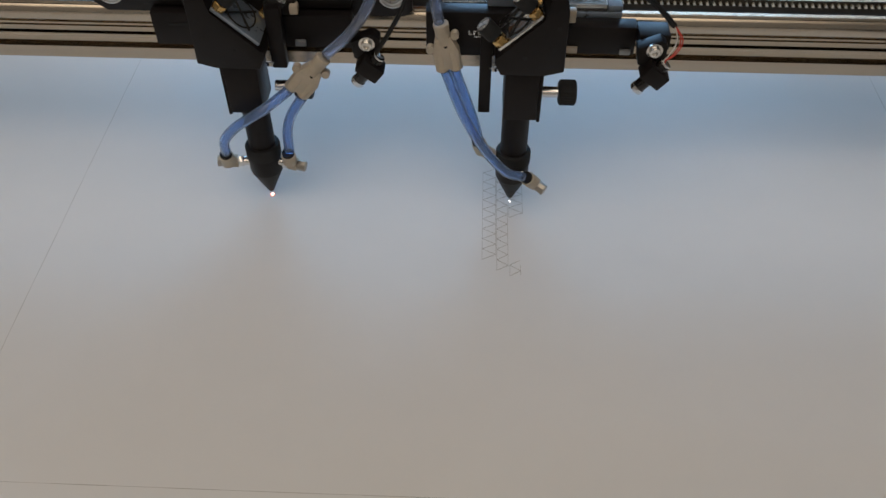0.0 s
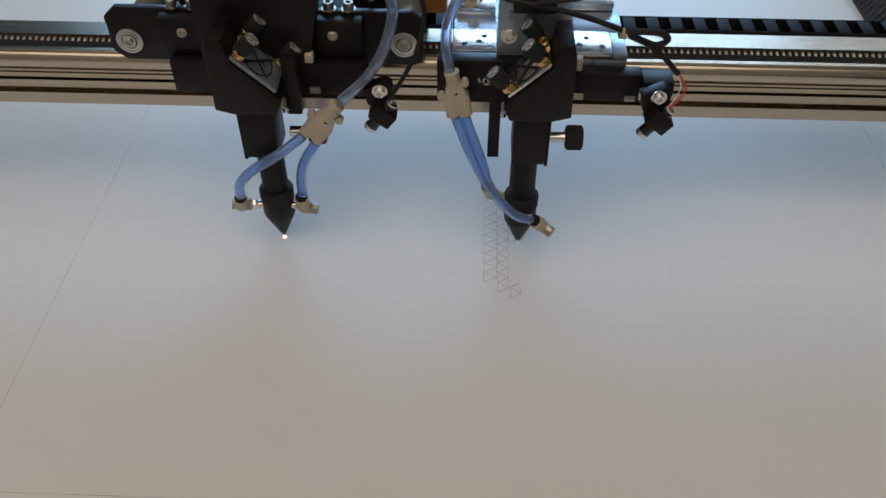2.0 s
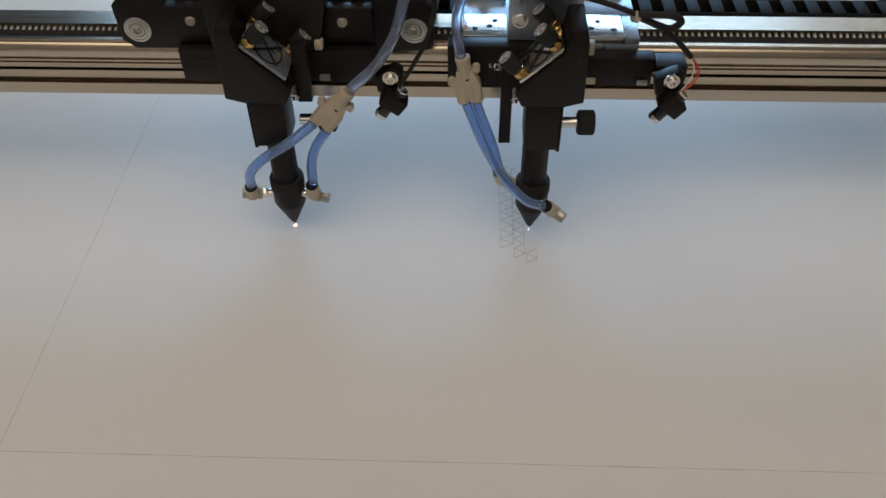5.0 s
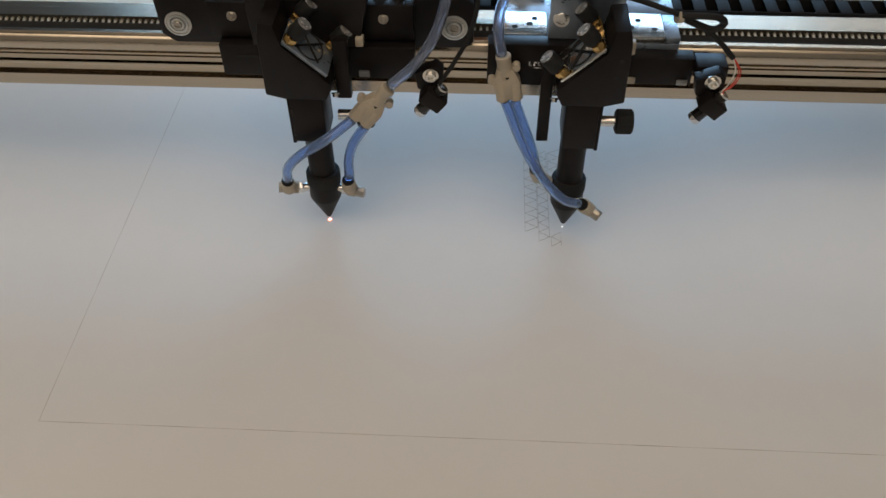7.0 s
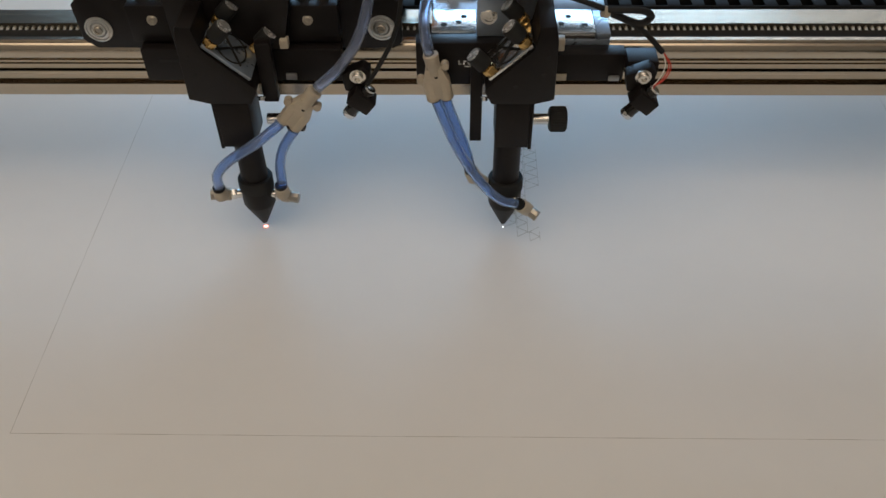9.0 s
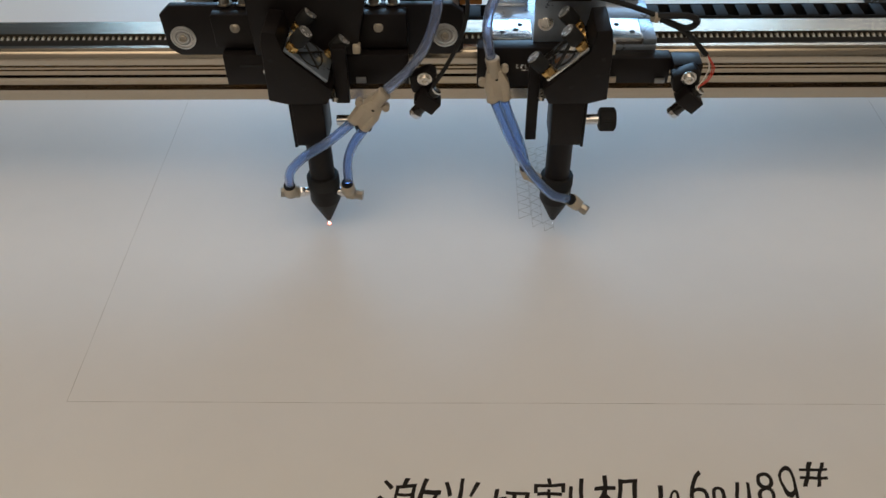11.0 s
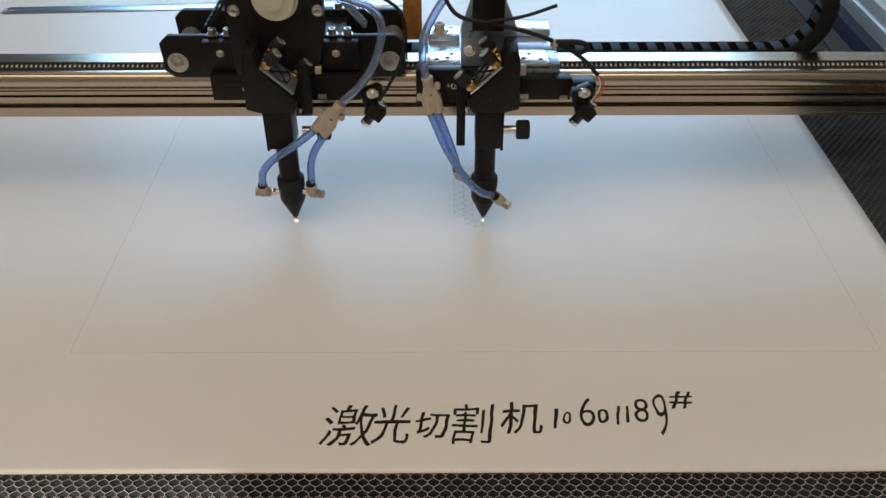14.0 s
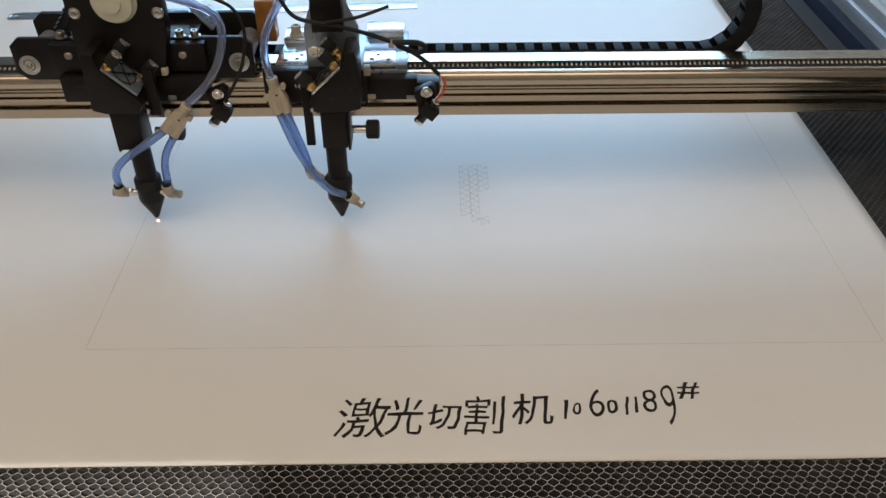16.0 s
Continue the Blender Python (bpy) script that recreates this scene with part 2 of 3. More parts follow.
# assumed slot in the unseen ceiling: aims one shaft of sun at the honeycomb
bm = boxed(-4.2, 4.8, -2.775, 3.4, 3.2, 3.3, bevel=0)
box(bm, -4.2, 4.8, -3.9, -3.02, 3.2, 3.3, bevel=0)
box(bm, -4.2, -1.23, -3.02, -2.775, 3.2, 3.3, bevel=0)
box(bm, -0.36, 4.8, -3.02, -2.775, 3.2, 3.3, bevel=0)
plain("ceiling", bm, PLASTER, "plain warm-white workshop ceiling with a narrow slot added for the sun", "ceiling")
plain("wall_south", boxed(-4, 4.6, -3.7, -3.6, -0.9, 3.2, bevel=0), PLASTER, "plain plastered workshop wall", "wall")
plain("wall_west", boxed(-4.1, -4, -3.7, 3.2, -0.9, 3.2, bevel=0), PLASTER, "plain plastered workshop wall", "wall")
plain("wall_east", boxed(4.6, 4.7, -3.7, 3.2, -0.9, 3.2, bevel=0), PLASTER, "plain plastered workshop wall", "wall")
bm = boxed(-4, 4.6, 3.1, 3.2, -0.9, 0.7, bevel=0)
box(bm, -4, -1.2, 3.1, 3.2, 0.7, 3.2, bevel=0)
box(bm, 1.65, 4.6, 3.1, 3.2, 0.7, 1.7, bevel=0)
box(bm, 2.6, 4.6, 3.1, 3.2, 1.7, 3.2, bevel=0)
box(bm, -1.2, 2.6, 3.1, 3.2, 1.95, 3.2, bevel=0)
plain("wall_north", bm, WALL_BLUE, "plastered workshop wall with a wide window opening", "wall")
window = tagged(new("window_1"), "wide workshop window with pale painted frame", "window", kind="structure")
for i in range(5):
    x = -1.2 + i * 0.7125
    part("window_frame", boxed(x - 0.03, x + 0.03, 3.12, 3.17, 0.7, 1.95, bevel=0.004), FRAME_PAINT, window)

# assumed bar below the added upper strip of light
part("transom", boxed(-1.2, 1.65, 3.11, 3.18, 1.56, 1.70, bevel=0.004), FRAME_PAINT, window)

# table of the machine: tray, frame bars, side walls and rails
plain("tray", boxed(-0.80, 0.95, -0.6, 1.5, -0.075, -0.07, bevel=0), TRAY, "dark steel tray under the honeycomb bed", "tray")
plain("bed_frame_right", boxed(0.902, 0.932, -0.5, 1.4, -0.03, 0.0, bevel=0.001), GREY_PAINT, "dark grey steel edge bar of the bed", "bed frame")
plain("bed_frame_left", boxed(-0.80, -0.77, -0.5, 1.4, -0.03, 0.0, bevel=0.001), GREY_PAINT, "dark grey steel edge bar of the bed", "bed frame")
plain("machine_wall_right", boxed(0.945, 0.965, -0.6, 1.5, -0.9, 0.012, bevel=0.001), NAVY, "dark blue painted inner side of the machine", "machine side")
plain("machine_wall_left", boxed(-0.84, -0.82, -0.6, 1.5, -0.9, 0.012, bevel=0.001), NAVY, "dark blue painted inner side of the machine", "machine side")
plain("machine_wall_front", boxed(-0.82, 0.945, -0.62, -0.6, -0.9, -0.06, bevel=0.001), NAVY, "dark blue painted front of the machine", "machine side")


def side_rail(x):
    rail = tagged(new("side_rail"), "grooved aluminium guide rail along the machine's side", "guide rail", group="side rails")
    prof = [(0, 0.012), (0, 0.03), (0.004, 0.032), (0.004, 0.036), (0, 0.038), (0, 0.055), (0.012, 0.055), (0.013, 0.048), (0.018, 0.048), (0.019, 0.055),
            (0.036, 0.055), (0.037, 0.048), (0.042, 0.048), (0.043, 0.055), (0.055, 0.055), (0.055, 0.012)]
    bm = bmesh.new()
    lo = [bm.verts.new((a, -0.6, b)) for a, b in prof]
    hi = [bm.verts.new((a, 1.5, b)) for a, b in prof]
    bm.faces.new(lo), bm.faces.new(hi[::-1])
    for i in range(len(prof)):
        j = (i + 1) % len(prof)
        bm.faces.new((lo[i], hi[i], hi[j], lo[j]))
    part("extrusion", bm, RAIL, rail)
    part("guide_rod", rod((0.068, -0.6, 0.05), (0.068, 1.5, 0.05), 0.009), CHROME, rail, "round polished steel guide rod")
    part("rod_support", boxed(0.060, 0.076, -0.6, 1.5, 0.012, 0.042, bevel=0.001), RAIL, rail)
    rail.matrix_world = pose(x, 0, 0)
    return rail


rail = side_rail(0.967)
copy_thing(rail, pose(-0.90, 0, 0))


def honeycomb():
    """Open hexagonal cells, 9 mm by 6 mm, of thin foil, wherever the sheet leaves the bed free."""
    verts, faces, foil = [], [], []
    px, py, a, b, w, top, low = 0.009, 0.0053, 0.0040, 0.0013, 0.00028, -0.0015, -0.022
    def wall(p, q):
        d = Vector((q[0] - p[0], q[1] - p[1], 0)).normalized()
        s = Vector((-d.y, d.x, 0)) * w
        k = len(verts)
        for e in (p, q):
            for side in (-1, 1):
                for z in (top, low):
                    verts.append((e[0] + side * s.x, e[1] + side * s.y, z))
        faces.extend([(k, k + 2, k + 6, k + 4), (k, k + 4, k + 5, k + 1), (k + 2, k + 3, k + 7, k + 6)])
        # shade put into the colour: dark foil for walls and right-hand tops
        dimmed = p[0] > 0.77 and p[1] > -0.06 + 0.05 * noise.noise((p[0] * 25, p[1] * 25, 2))
        foil.extend([1 if dimmed else 0, 1, 1])
    for j in range(-60, 200):
        for i in range(-30, 104):
            x, y = (i + 0.5 * (j % 2)) * px, j * py
            if x > 0.898 or not (-0.30 < y < -0.115 or (x > 0.775 and y < 1.05)) or (y < -0.2 and not -0.2 < x < 0.8):
                continue
            x += 0.0005 * noise.noise((x * 60, y * 60, 0))
            wall((x, y + a), (x + px / 2, y + b))
            wall((x, y + a), (x - px / 2, y + b))
            wall((x + px / 2, y + b), (x + px / 2, y - b))
    me = bpy.data.meshes.new("honeycomb_bed")
    me.from_pydata(verts, [], faces)
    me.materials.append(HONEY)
    me.materials.append(FOIL_SHADE)
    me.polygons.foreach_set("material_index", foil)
    return tagged(new("honeycomb_bed", me), "aluminium honeycomb cutting bed with small open cells", "honeycomb bed", kind="stuff")


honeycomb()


# ---- the sheet, its scored lines and the writing ----
def swell(t):
    t = min(1.0, max(0.0, t))
    return t * t * (3 - 2 * t)


def sheet_z(x, y):
    """The sheet is not quite flat: slack ripples, a low swell along its front and a lifted corner."""
    z = 0.0004 * (1 + noise.noise((x * 6, y * 10, 0.3))) * swell((0.50 - y) / 0.2)
    if y < 0:
        z += (0.0009 + 0.0009 * swell((x - 0.1) / 0.4)) * math.sin(math.pi * min(1.0, -y / 0.125)) ** 2
        z += 0.0016 * swell((x - 0.60) / 0.13) * swell(-y / 0.07)
    return z


def sheet_grid():
    bm = bmesh.new()
    nx, ny = 110, 130
    xs = [-0.62 + 1.409 * i / nx for i in range(nx + 1)]
    ys = [-0.130 + 0.62 * j / (ny - 10) if j <= ny - 10 else 0.49 + 0.66 * (j - ny + 10) / 10 for j in range(ny + 1)]
    top = [[bm.verts.new((x, y, sheet_z(x, y))) for y in ys] for x in xs]
    low = [[bm.verts.new((x, y, sheet_z(x, y) - 0.0012)) for y in ys] for x in xs]
    for i in range(nx):
        for j in range(ny):
            bm.faces.new((top[i][j], top[i + 1][j], top[i + 1][j + 1], top[i][j + 1]))
            bm.faces.new((low[i][j], low[i][j + 1], low[i + 1][j + 1], low[i + 1][j]))
    for i in range(nx):
        bm.faces.new((low[i][0], low[i + 1][0], top[i + 1][0], top[i][0]))
        bm.faces.new((low[i + 1][ny], low[i][ny], top[i][ny], top[i + 1][ny]))
    for j in range(ny):
        bm.faces.new((low[0][j + 1], low[0][j], top[0][j], top[0][j + 1]))
        bm.faces.new((low[nx][j], low[nx][j + 1], top[nx][j + 1], top[nx][j]))
    return bm


sheet = tagged(part("white_sheet", sheet_grid(), SHEET, turn=False), "large white satin-coated sheet lying on the honeycomb bed", "sheet")


def flat_line(bm, p, q, w, z=0.00012):
    p, q = Vector((*p, z + sheet_z(*p))), Vector((*q, z + sheet_z(*q)))
    d = (q - p).normalized()
    s = Vector((-d.y, d.x, 0)) * w / 2
    bm.faces.new([bm.verts.new(v) for v in (p - s, q - s, q + s, p + s)])


def border():
    bm = bmesh.new()
    c = [(0, 0), (0.7209, 0), (0.7209, 0.62), (0, 0.62)]
    for p, q in zip(c, c[1:] + c[:1]):
        n = 40
        for i in range(n):
            a, b = (Vector(p).lerp(Vector(q), k / n) for k in (i, i + 1))
            flat_line(bm, a, b, 0.00032 + 0.00012 * math.sin(i * 1.7))
    return bm


part("scored_border", border(), FAINT, sheet, "thin scored rectangular border line", smooth=False)


def lattice(x0, x1, y0, y1, step, lean):
    bm = bmesh.new()
    w = 0.00052
    for k in range(12):
        a, b = y0 + (y1 - y0) * k / 12, y0 + (y1 - y0) * (k + 1) / 12
        flat_line(bm, (x0, a), (x0, b), 0.0003)
        flat_line(bm, (x1, max(a, y0 + lean)), (x1, b), 0.0003)
    y, side = y0, 0
    while y < y1:
        a, b = ((x0, x1), (x1, x0))[side]
        flat_line(bm, (a, y), (b, y + step), w)
        y, side = y + step, 1 - side
    return bm


part("engraved_lattice", lattice(0.3440, 0.3548, 0.2026, 0.306, 0.0056, 0.004), SCORE, sheet, "brown engraved truss of crossing lines", smooth=False)
part("engraved_lattice", lattice(0.3556, 0.3645, 0.1915, 0.306, 0.0056, 0.004), SCORE, sheet, "brown engraved truss of crossing lines", smooth=False)
part("engraved_lattice", lattice(0.3658, 0.3741, 0.1862, 0.1975, 0.0056, 0.003), SCORE, sheet, "short piece of engraved truss", smooth=False)

part("engraved_lattice", lattice(0.3658, 0.3770, 0.2500, 0.306, 0.0056, 0.004), SCORE, sheet, "brown engraved truss of crossing lines", smooth=False)

# the handwriting: each character with the corners of its box on the sheet, in millimetres, and its boldness
WRITING = [("激", 232, -105, 278, -63, -0.001), ("光", 273, -102, 305, -63, 0.002), ("切", 309, -97, 337, -71, 0.010), ("割", 338, -103, 374, -62, -0.001), ("机", 377, -94, 412, -61, 0.004),
           ("1", 420, -88, 426, -68, 0.0), ("0", 429, -84, 437, -71, 0.016), ("6", 443, -86, 455, -56, -0.006), ("0", 457, -83, 467, -69, 0.016), ("1", 472, -84, 477, -66, 0.002),
           ("1", 480, -83, 485, -65, 0.002), ("8", 488, -82, 501, -57, -0.003), ("9", 505, -96, 516, -52, -0.012), ("#", 519, -68, 540, -49, 0.008)]


def character(text, x0, y0, x1, y1, bold):
    """One character of the built-in font, fitted to its box, with the unsteady line of a hand."""
    curve = bpy.data.curves.new("written_character", "FONT")
    curve.body, curve.shear, curve.offset, curve.resolution_u = text, 0.14, bold, 4
    ob = new("written_character", curve)
    bpy.context.view_layer.update()
    me = bpy.data.meshes.new_from_object(ob.evaluated_get(bpy.context.evaluated_depsgraph_get()))
    bpy.data.objects.remove(ob)
    bm = bmesh.new()
    bm.from_mesh(me)
    bmesh.ops.subdivide_edges(bm, edges=[e for e in bm.edges if e.calc_length() > 0.15], cuts=3)
    lo = [min(v.co[k] for v in bm.verts) for k in (0, 1)]
    hi = [max(v.co[k] for v in bm.verts) for k in (0, 1)]
    for v in bm.verts:
        x = x0 + (x1 - x0) * (v.co.x - lo[0]) / (hi[0] - lo[0])
        y = y0 + (y1 - y0) * (v.co.y - lo[1]) / (hi[1] - lo[1])
        w = noise.noise_vector((x * 0.11, y * 0.11, 0.5))
        x, y = (x + 1.3 * w.x) / 1000, (y + 1.3 * w.y) / 1000
        v.co = (x, y, 0.00015 + sheet_z(x, y))
    return bm


for text, x0, y0, x1, y1, bold in WRITING:
    part("written_character", character(text, x0, y0, x1, y1, bold), INK, sheet, "handwritten black marker character", smooth=False)


def ruler():
    rule = tagged(new("steel_ruler"), "long brushed steel ruler lying flat on the white sheet", "ruler")
    bm = prism([(0.004, 0.0), (0.66, 0.0), (0.66, 0.001), (0.004, 0.001)], -0.014, 0.014, bevel=0.0002)
    box(bm, 0, 0.004, -0.010, 0.010, 0, 0.001, bevel=0.0002)
    part("blade", bm, STEEL_RULE, rule)
    part("hanging_hole", lathe([(0.003, 0.001), (0.003, 0.0012)], 16, pose(0.012, 0, 0)), SHEET, rule)
    bm = bmesh.new()
    for i in range(0, 650, 5):
        box(bm, 0.006 + i / 1000, 0.0063 + i / 1000, -0.0135, -0.0135 + (0.006 if i % 10 == 0 else 0.004), 0.0010, 0.00108, bevel=0)
    part("scale_marks", bm, INK, rule)
    rule.matrix_world = pose(-0.372, 0.772, 0.0001, 0, 0, 3.0)


ruler()


# ---- gantry ----
def gantry():
    g = tagged(new("gantry_beam"), "grooved bronze-toned aluminium gantry beam across the machine", "gantry beam")
    prof = [(0.0495, 0.094), (0.0495, 0.1042), (0.0520, 0.1042), (0.0520, 0.1012), (0.0680, 0.1012), (0.0680, 0.1128), (0.0520, 0.1128), (0.0520, 0.1096), (0.0495, 0.1096),
            (0.0495, 0.1163), (0.0515, 0.1163), (0.0515, 0.1152), (0.0660, 0.1152), (0.0660, 0.1202), (0.0515, 0.1202), (0.0515, 0.1191), (0.0495, 0.1191), (0.0495, 0.1230), (0.0513, 0.1233), (0.0513, 0.1243), (0.0495, 0.1246), (0.0495, 0.1262), (0.0512, 0.1266), (0.0512, 0.1274)]
    prof += [(0.0505 - 0.0042 * math.cos(k * math.pi / 16), 0.1349 + 0.0072 * math.sin(k * math.pi / 16)) for k in range(-8, 9)]
    prof += [(0.0495, 0.1424), (0.0505, 0.1440), (0.0545, 0.1440), (0.0548, 0.1370), (0.0735, 0.1370),
            (0.0738, 0.1440), (0.0940, 0.1440), (0.0955, 0.1428), (0.0955, 0.094)]
    part("extrusion", prism(prof, -0.86, 1.03, bevel=0, axis="x"), ALU, g)
    part("belt", boxed(-0.85, 1.02, 0.0552, 0.0732, 0.1372, 0.1392, bevel=0.0003), RUBBER, g, "black toothed drive belt in its channel")
    bm = bmesh.new()
    for i in range(374):
        x = -0.85 + i * 0.005
        v = [bm.verts.new(q) for q in ((x, 0.0716, 0.1393), (x + 0.0022, 0.0716, 0.1393), (x + 0.0011, 0.0720, 0.1414), (x, 0.0734, 0.1393), (x + 0.0022, 0.0734, 0.1393), (x + 0.0011, 0.0734, 0.1414))]
        for q in ((0, 1, 2), (5, 4, 3), (0, 2, 5, 3), (1, 4, 5, 2)):
            bm.faces.new([v[k] for k in q])
    tagged(part("belt_teeth", bm, TEETH, g, "row of small teeth along the belt, coloured pale as if lit"), kind="stuff")
    part("chain_tray", boxed(0.09, 1.0, 0.0962, 0.136, 0.1222, 0.1246, bevel=0.0004), GREY_PAINT, g)
    for x in (-0.86, 1.03):
        part("end_plate", boxed(min(x, x + 0.006 * (1 if x > 0 else -1)), max(x, x + 0.006 * (1 if x > 0 else -1)), 0.03, 0.115, 0.058, 0.16, bevel=0.001), ANODISED, g)
    return g


beam = gantry()

LINKS, PITCH, RADIUS, CHAIN_Z, CHAIN_Y, CHAIN_X0 = 58, 0.0194, 0.049, 0.1335, 0.114, 0.1


def chain_link():
    bm = bmesh.new()
    for y in (-0.0115, 0.0095):
        box(bm, -0.0112, 0.0112, y, y + 0.002, -0.0086, 0.0086, bevel=0.0012)
    for z in (-0.0086, 0.0072):
        box(bm, -0.0050, 0.0050, -0.0095, 0.0095, z, z + 0.0014, bevel=0.0004)
    return bm


chain = tagged(new("cable_chain"), "black plastic cable drag chain looping behind the beam", "cable chain")
links = []
for i in range(LINKS):
    if not links:
        links.append(part("chain_link", chain_link(), BLACK_PLASTIC, chain))
    else:
        ob = new("chain_link", links[0].data)
        ob.parent = chain
        links.append(ob)


def link_pose(i, hx):
    """Where link i lies when the nozzle stands at hx: lower run, bend, upper run."""
    cx = 0.682 + 0.5 * (hx - 0.3737)
    s = (i + 0.5) * PITCH - (cx - CHAIN_X0)
    if s < 0:
        return pose(cx + s, CHAIN_Y, CHAIN_Z)
    if s < math.pi * RADIUS:
        a = s / RADIUS
        return pose(cx + RADIUS * math.sin(a), CHAIN_Y, CHAIN_Z + RADIUS * (1 - math.cos(a)), 0, -math.degrees(a), 0)
    return pose(cx - (s - math.pi * RADIUS), CHAIN_Y, CHAIN_Z + 2 * RADIUS, 0, -180, 0)


# ---- laser heads ----
def flip(pts, s):
    return [(s * a, b) for a, b in pts][::s]


def optics(head, s):
    """Nozzle, lens tube, holder and 45 degree mirror mount; s = -1 mirrors the mount."""
    part("nozzle", lathe([(0.0012, 0), (0.0022, 0.0003), (0.0128, 0.0245), (0.0132, 0.026), (0.0132, 0.040)]), ANODISED, head, "matt black conical nozzle")
    part("collar", lathe([(0.0128, 0.0402), (0.0139, 0.0408), (0.0139, 0.0498), (0.0130, 0.0515), (0.0105, 0.0518)]), RUBBER, head, "knurled black collar ring")
    part("lens_tube", lathe([(0.0105, 0.0519), (0.0105, 0.092)]), ANODISED, head)
    x0, x1 = sorted((s * -0.0108, s * 0.0140))
    bm = boxed(x0, x1, -0.0145, 0.0165, 0.092, 0.133, bevel=0.001)
    a, b = sorted((s * 0.0142, s * 0.0168))
    box(bm, a, b, -0.012, 0.015, 0.0885, 0.131, bevel=0.0006)
    part("tube_holder", bm, ANODISED, head)
    body = part("mirror_mount", prism(flip([(-0.0145, 0.1332), (-0.0192, 0.1430), (-0.0185, 0.1475), (0.0140, 0.1775), (0.0160, 0.1950), (0.0270, 0.1960), (0.0292, 0.1850), (0.0300, 0.1370), (0.0165, 0.1332)], s), -0.0165, 0.0200, bevel=0.0009), ANODISED, head)
    for x, z in ((0.021, 0.158), (0.0235, 0.172), (0.002, 0.148)):
        part("screw_hole", rod((s * x, -0.0167, z), (s * x, -0.0150, z), 0.0017, seg=12), RUBBER, body)
    n, d = Vector((-s * 0.69, 0, 0.724)), Vector((s * 0.724, 0, 0.69))
    q = Matrix((d, Vector((0, 1, 0)), n)).transposed().to_4x4()
    c = Vector((s * 0.0002, 0.002, 0.1648))
    plate = part("mirror_plate", box(bmesh.new(), -0.0205, 0.0195, -0.0165, 0.0185, 0.0008, 0.0038, bevel=0.0006), MILLED if s > 0 else SATIN, head, "bright mirror back plate marked with a cross")
    plate.matrix_local = Matrix.Translation(c) @ q
    bm = bmesh.new()
    for u in (1, -1):
        sweep([(-0.010, -0.012 * u, 0.0045), (0.010, 0.012 * u, 0.0045)], 0.0008, 6, 1, bm)
    sweep([(-0.012 * math.cos(k / 3), 0.0145 * math.sin(k / 3), 0.0043) for k in range(20)], 0.0006, 6, 1, bm)
    part("cross_mark", bm, RUBBER, plate, "black cross on the plate")
    for a, b, long in ((0.0160, -0.0130, 1), (0.0160, 0.0150, 1), (-0.0160, -0.0130 if s > 0 else 0.0150, 1)):
        nut = part("brass_nut", rod((a, b, 0.0042), (a, b, 0.0098), 0.0050, seg=6, bevel=0.0007), BRASS, plate, "hexagonal brass nut")
        part("spring_post", rod((a, b, 0.0096), (a, b, 0.0120), 0.0026), BRASS, plate)
        knob = part("adjusting_knob", rod((a, b, 0.0118), (a, b, 0.0238), 0.0062, seg=28, bevel=0.0006), RUBBER, plate, "knurled black adjusting knob")
        part("knob_end", rod((a, b, 0.0238), (a, b, 0.0245), 0.0052, seg=28), PALE_CAP, knob, "pale metal knob end")
    # clamp screw to the right of the holder
    part("clamp_rod", rod((0.016, 0.0118, 0.0990), (0.031, 0.0118, 0.0990), 0.0042), CHROME, head, "bright steel clamp screw")
    knob = part("clamp_knob", lathe([(0.0075, 0), (0.0092, 0.0008), (0.0092, 0.0125), (0.0082, 0.0135)], 40, Matrix.Translation((0.031, 0.0118, 0.0990)) @ pose(0, 0, 0, 0, 90, 0)), RUBBER, head, "knurled black clamp knob")
    bm = bmesh.new()
    for k in range(28):
        u = 2 * math.pi * k / 28
        rod((0.0325, 0.0118 + 0.0092 * math.cos(u), 0.099 + 0.0092 * math.sin(u)), (0.0435, 0.0118 + 0.0092 * math.cos(u), 0.099 + 0.0092 * math.sin(u)), 0.0006, seg=5, bm=bm)
    part("knurl", bm, RUBBER, knob)
    for x in (-0.019, 0.019):
        cap_screw(head, (x, -0.004, 0.131), (0, -0.6, -1), 0.0022, 0.003)


def elbow(head, root, out, up, hose_at, screw=True):
    """A push-in elbow: threaded root, body, round collet for the hose, and its flow screw."""
    rod_dir = (Vector(out) - Vector(root)).normalized()
    mid = Vector(root).lerp(Vector(out), 0.42)
    f = part("elbow_fitting", rod(mid, out, 0.0052, seg=16, bevel=0.0006), FITTING, head, "beige push-in elbow fitting")
    part("thread", rod(Vector(root) - rod_dir * 0.006, mid, 0.0036, seg=14), CHROME, f, "bright threaded stem")
    part("hex_nut", rod(mid - rod_dir * 0.0045, mid - rod_dir * 0.0004, 0.0047, seg=6, bevel=0.0004), CHROME, f, "bright hexagonal nut")
    part("socket", rod(Vector(hose_at) - Vector(up) * 0.002, Vector(hose_at) + Vector(up) * 0.008, 0.0058, seg=18, bevel=0.0006), FITTING, f)
    part("collet", rod(Vector(hose_at) + Vector(up) * 0.008, Vector(hose_at) + Vector(up) * 0.0105, 0.0048, seg=18), BLACK_PLASTIC, f)
    if screw:
        part("flow_screw", rod(out, Vector(out) + rod_dir * 0.007, 0.0044, seg=8, bevel=0.0005), NICKEL, f, "knurled metal flow screw")


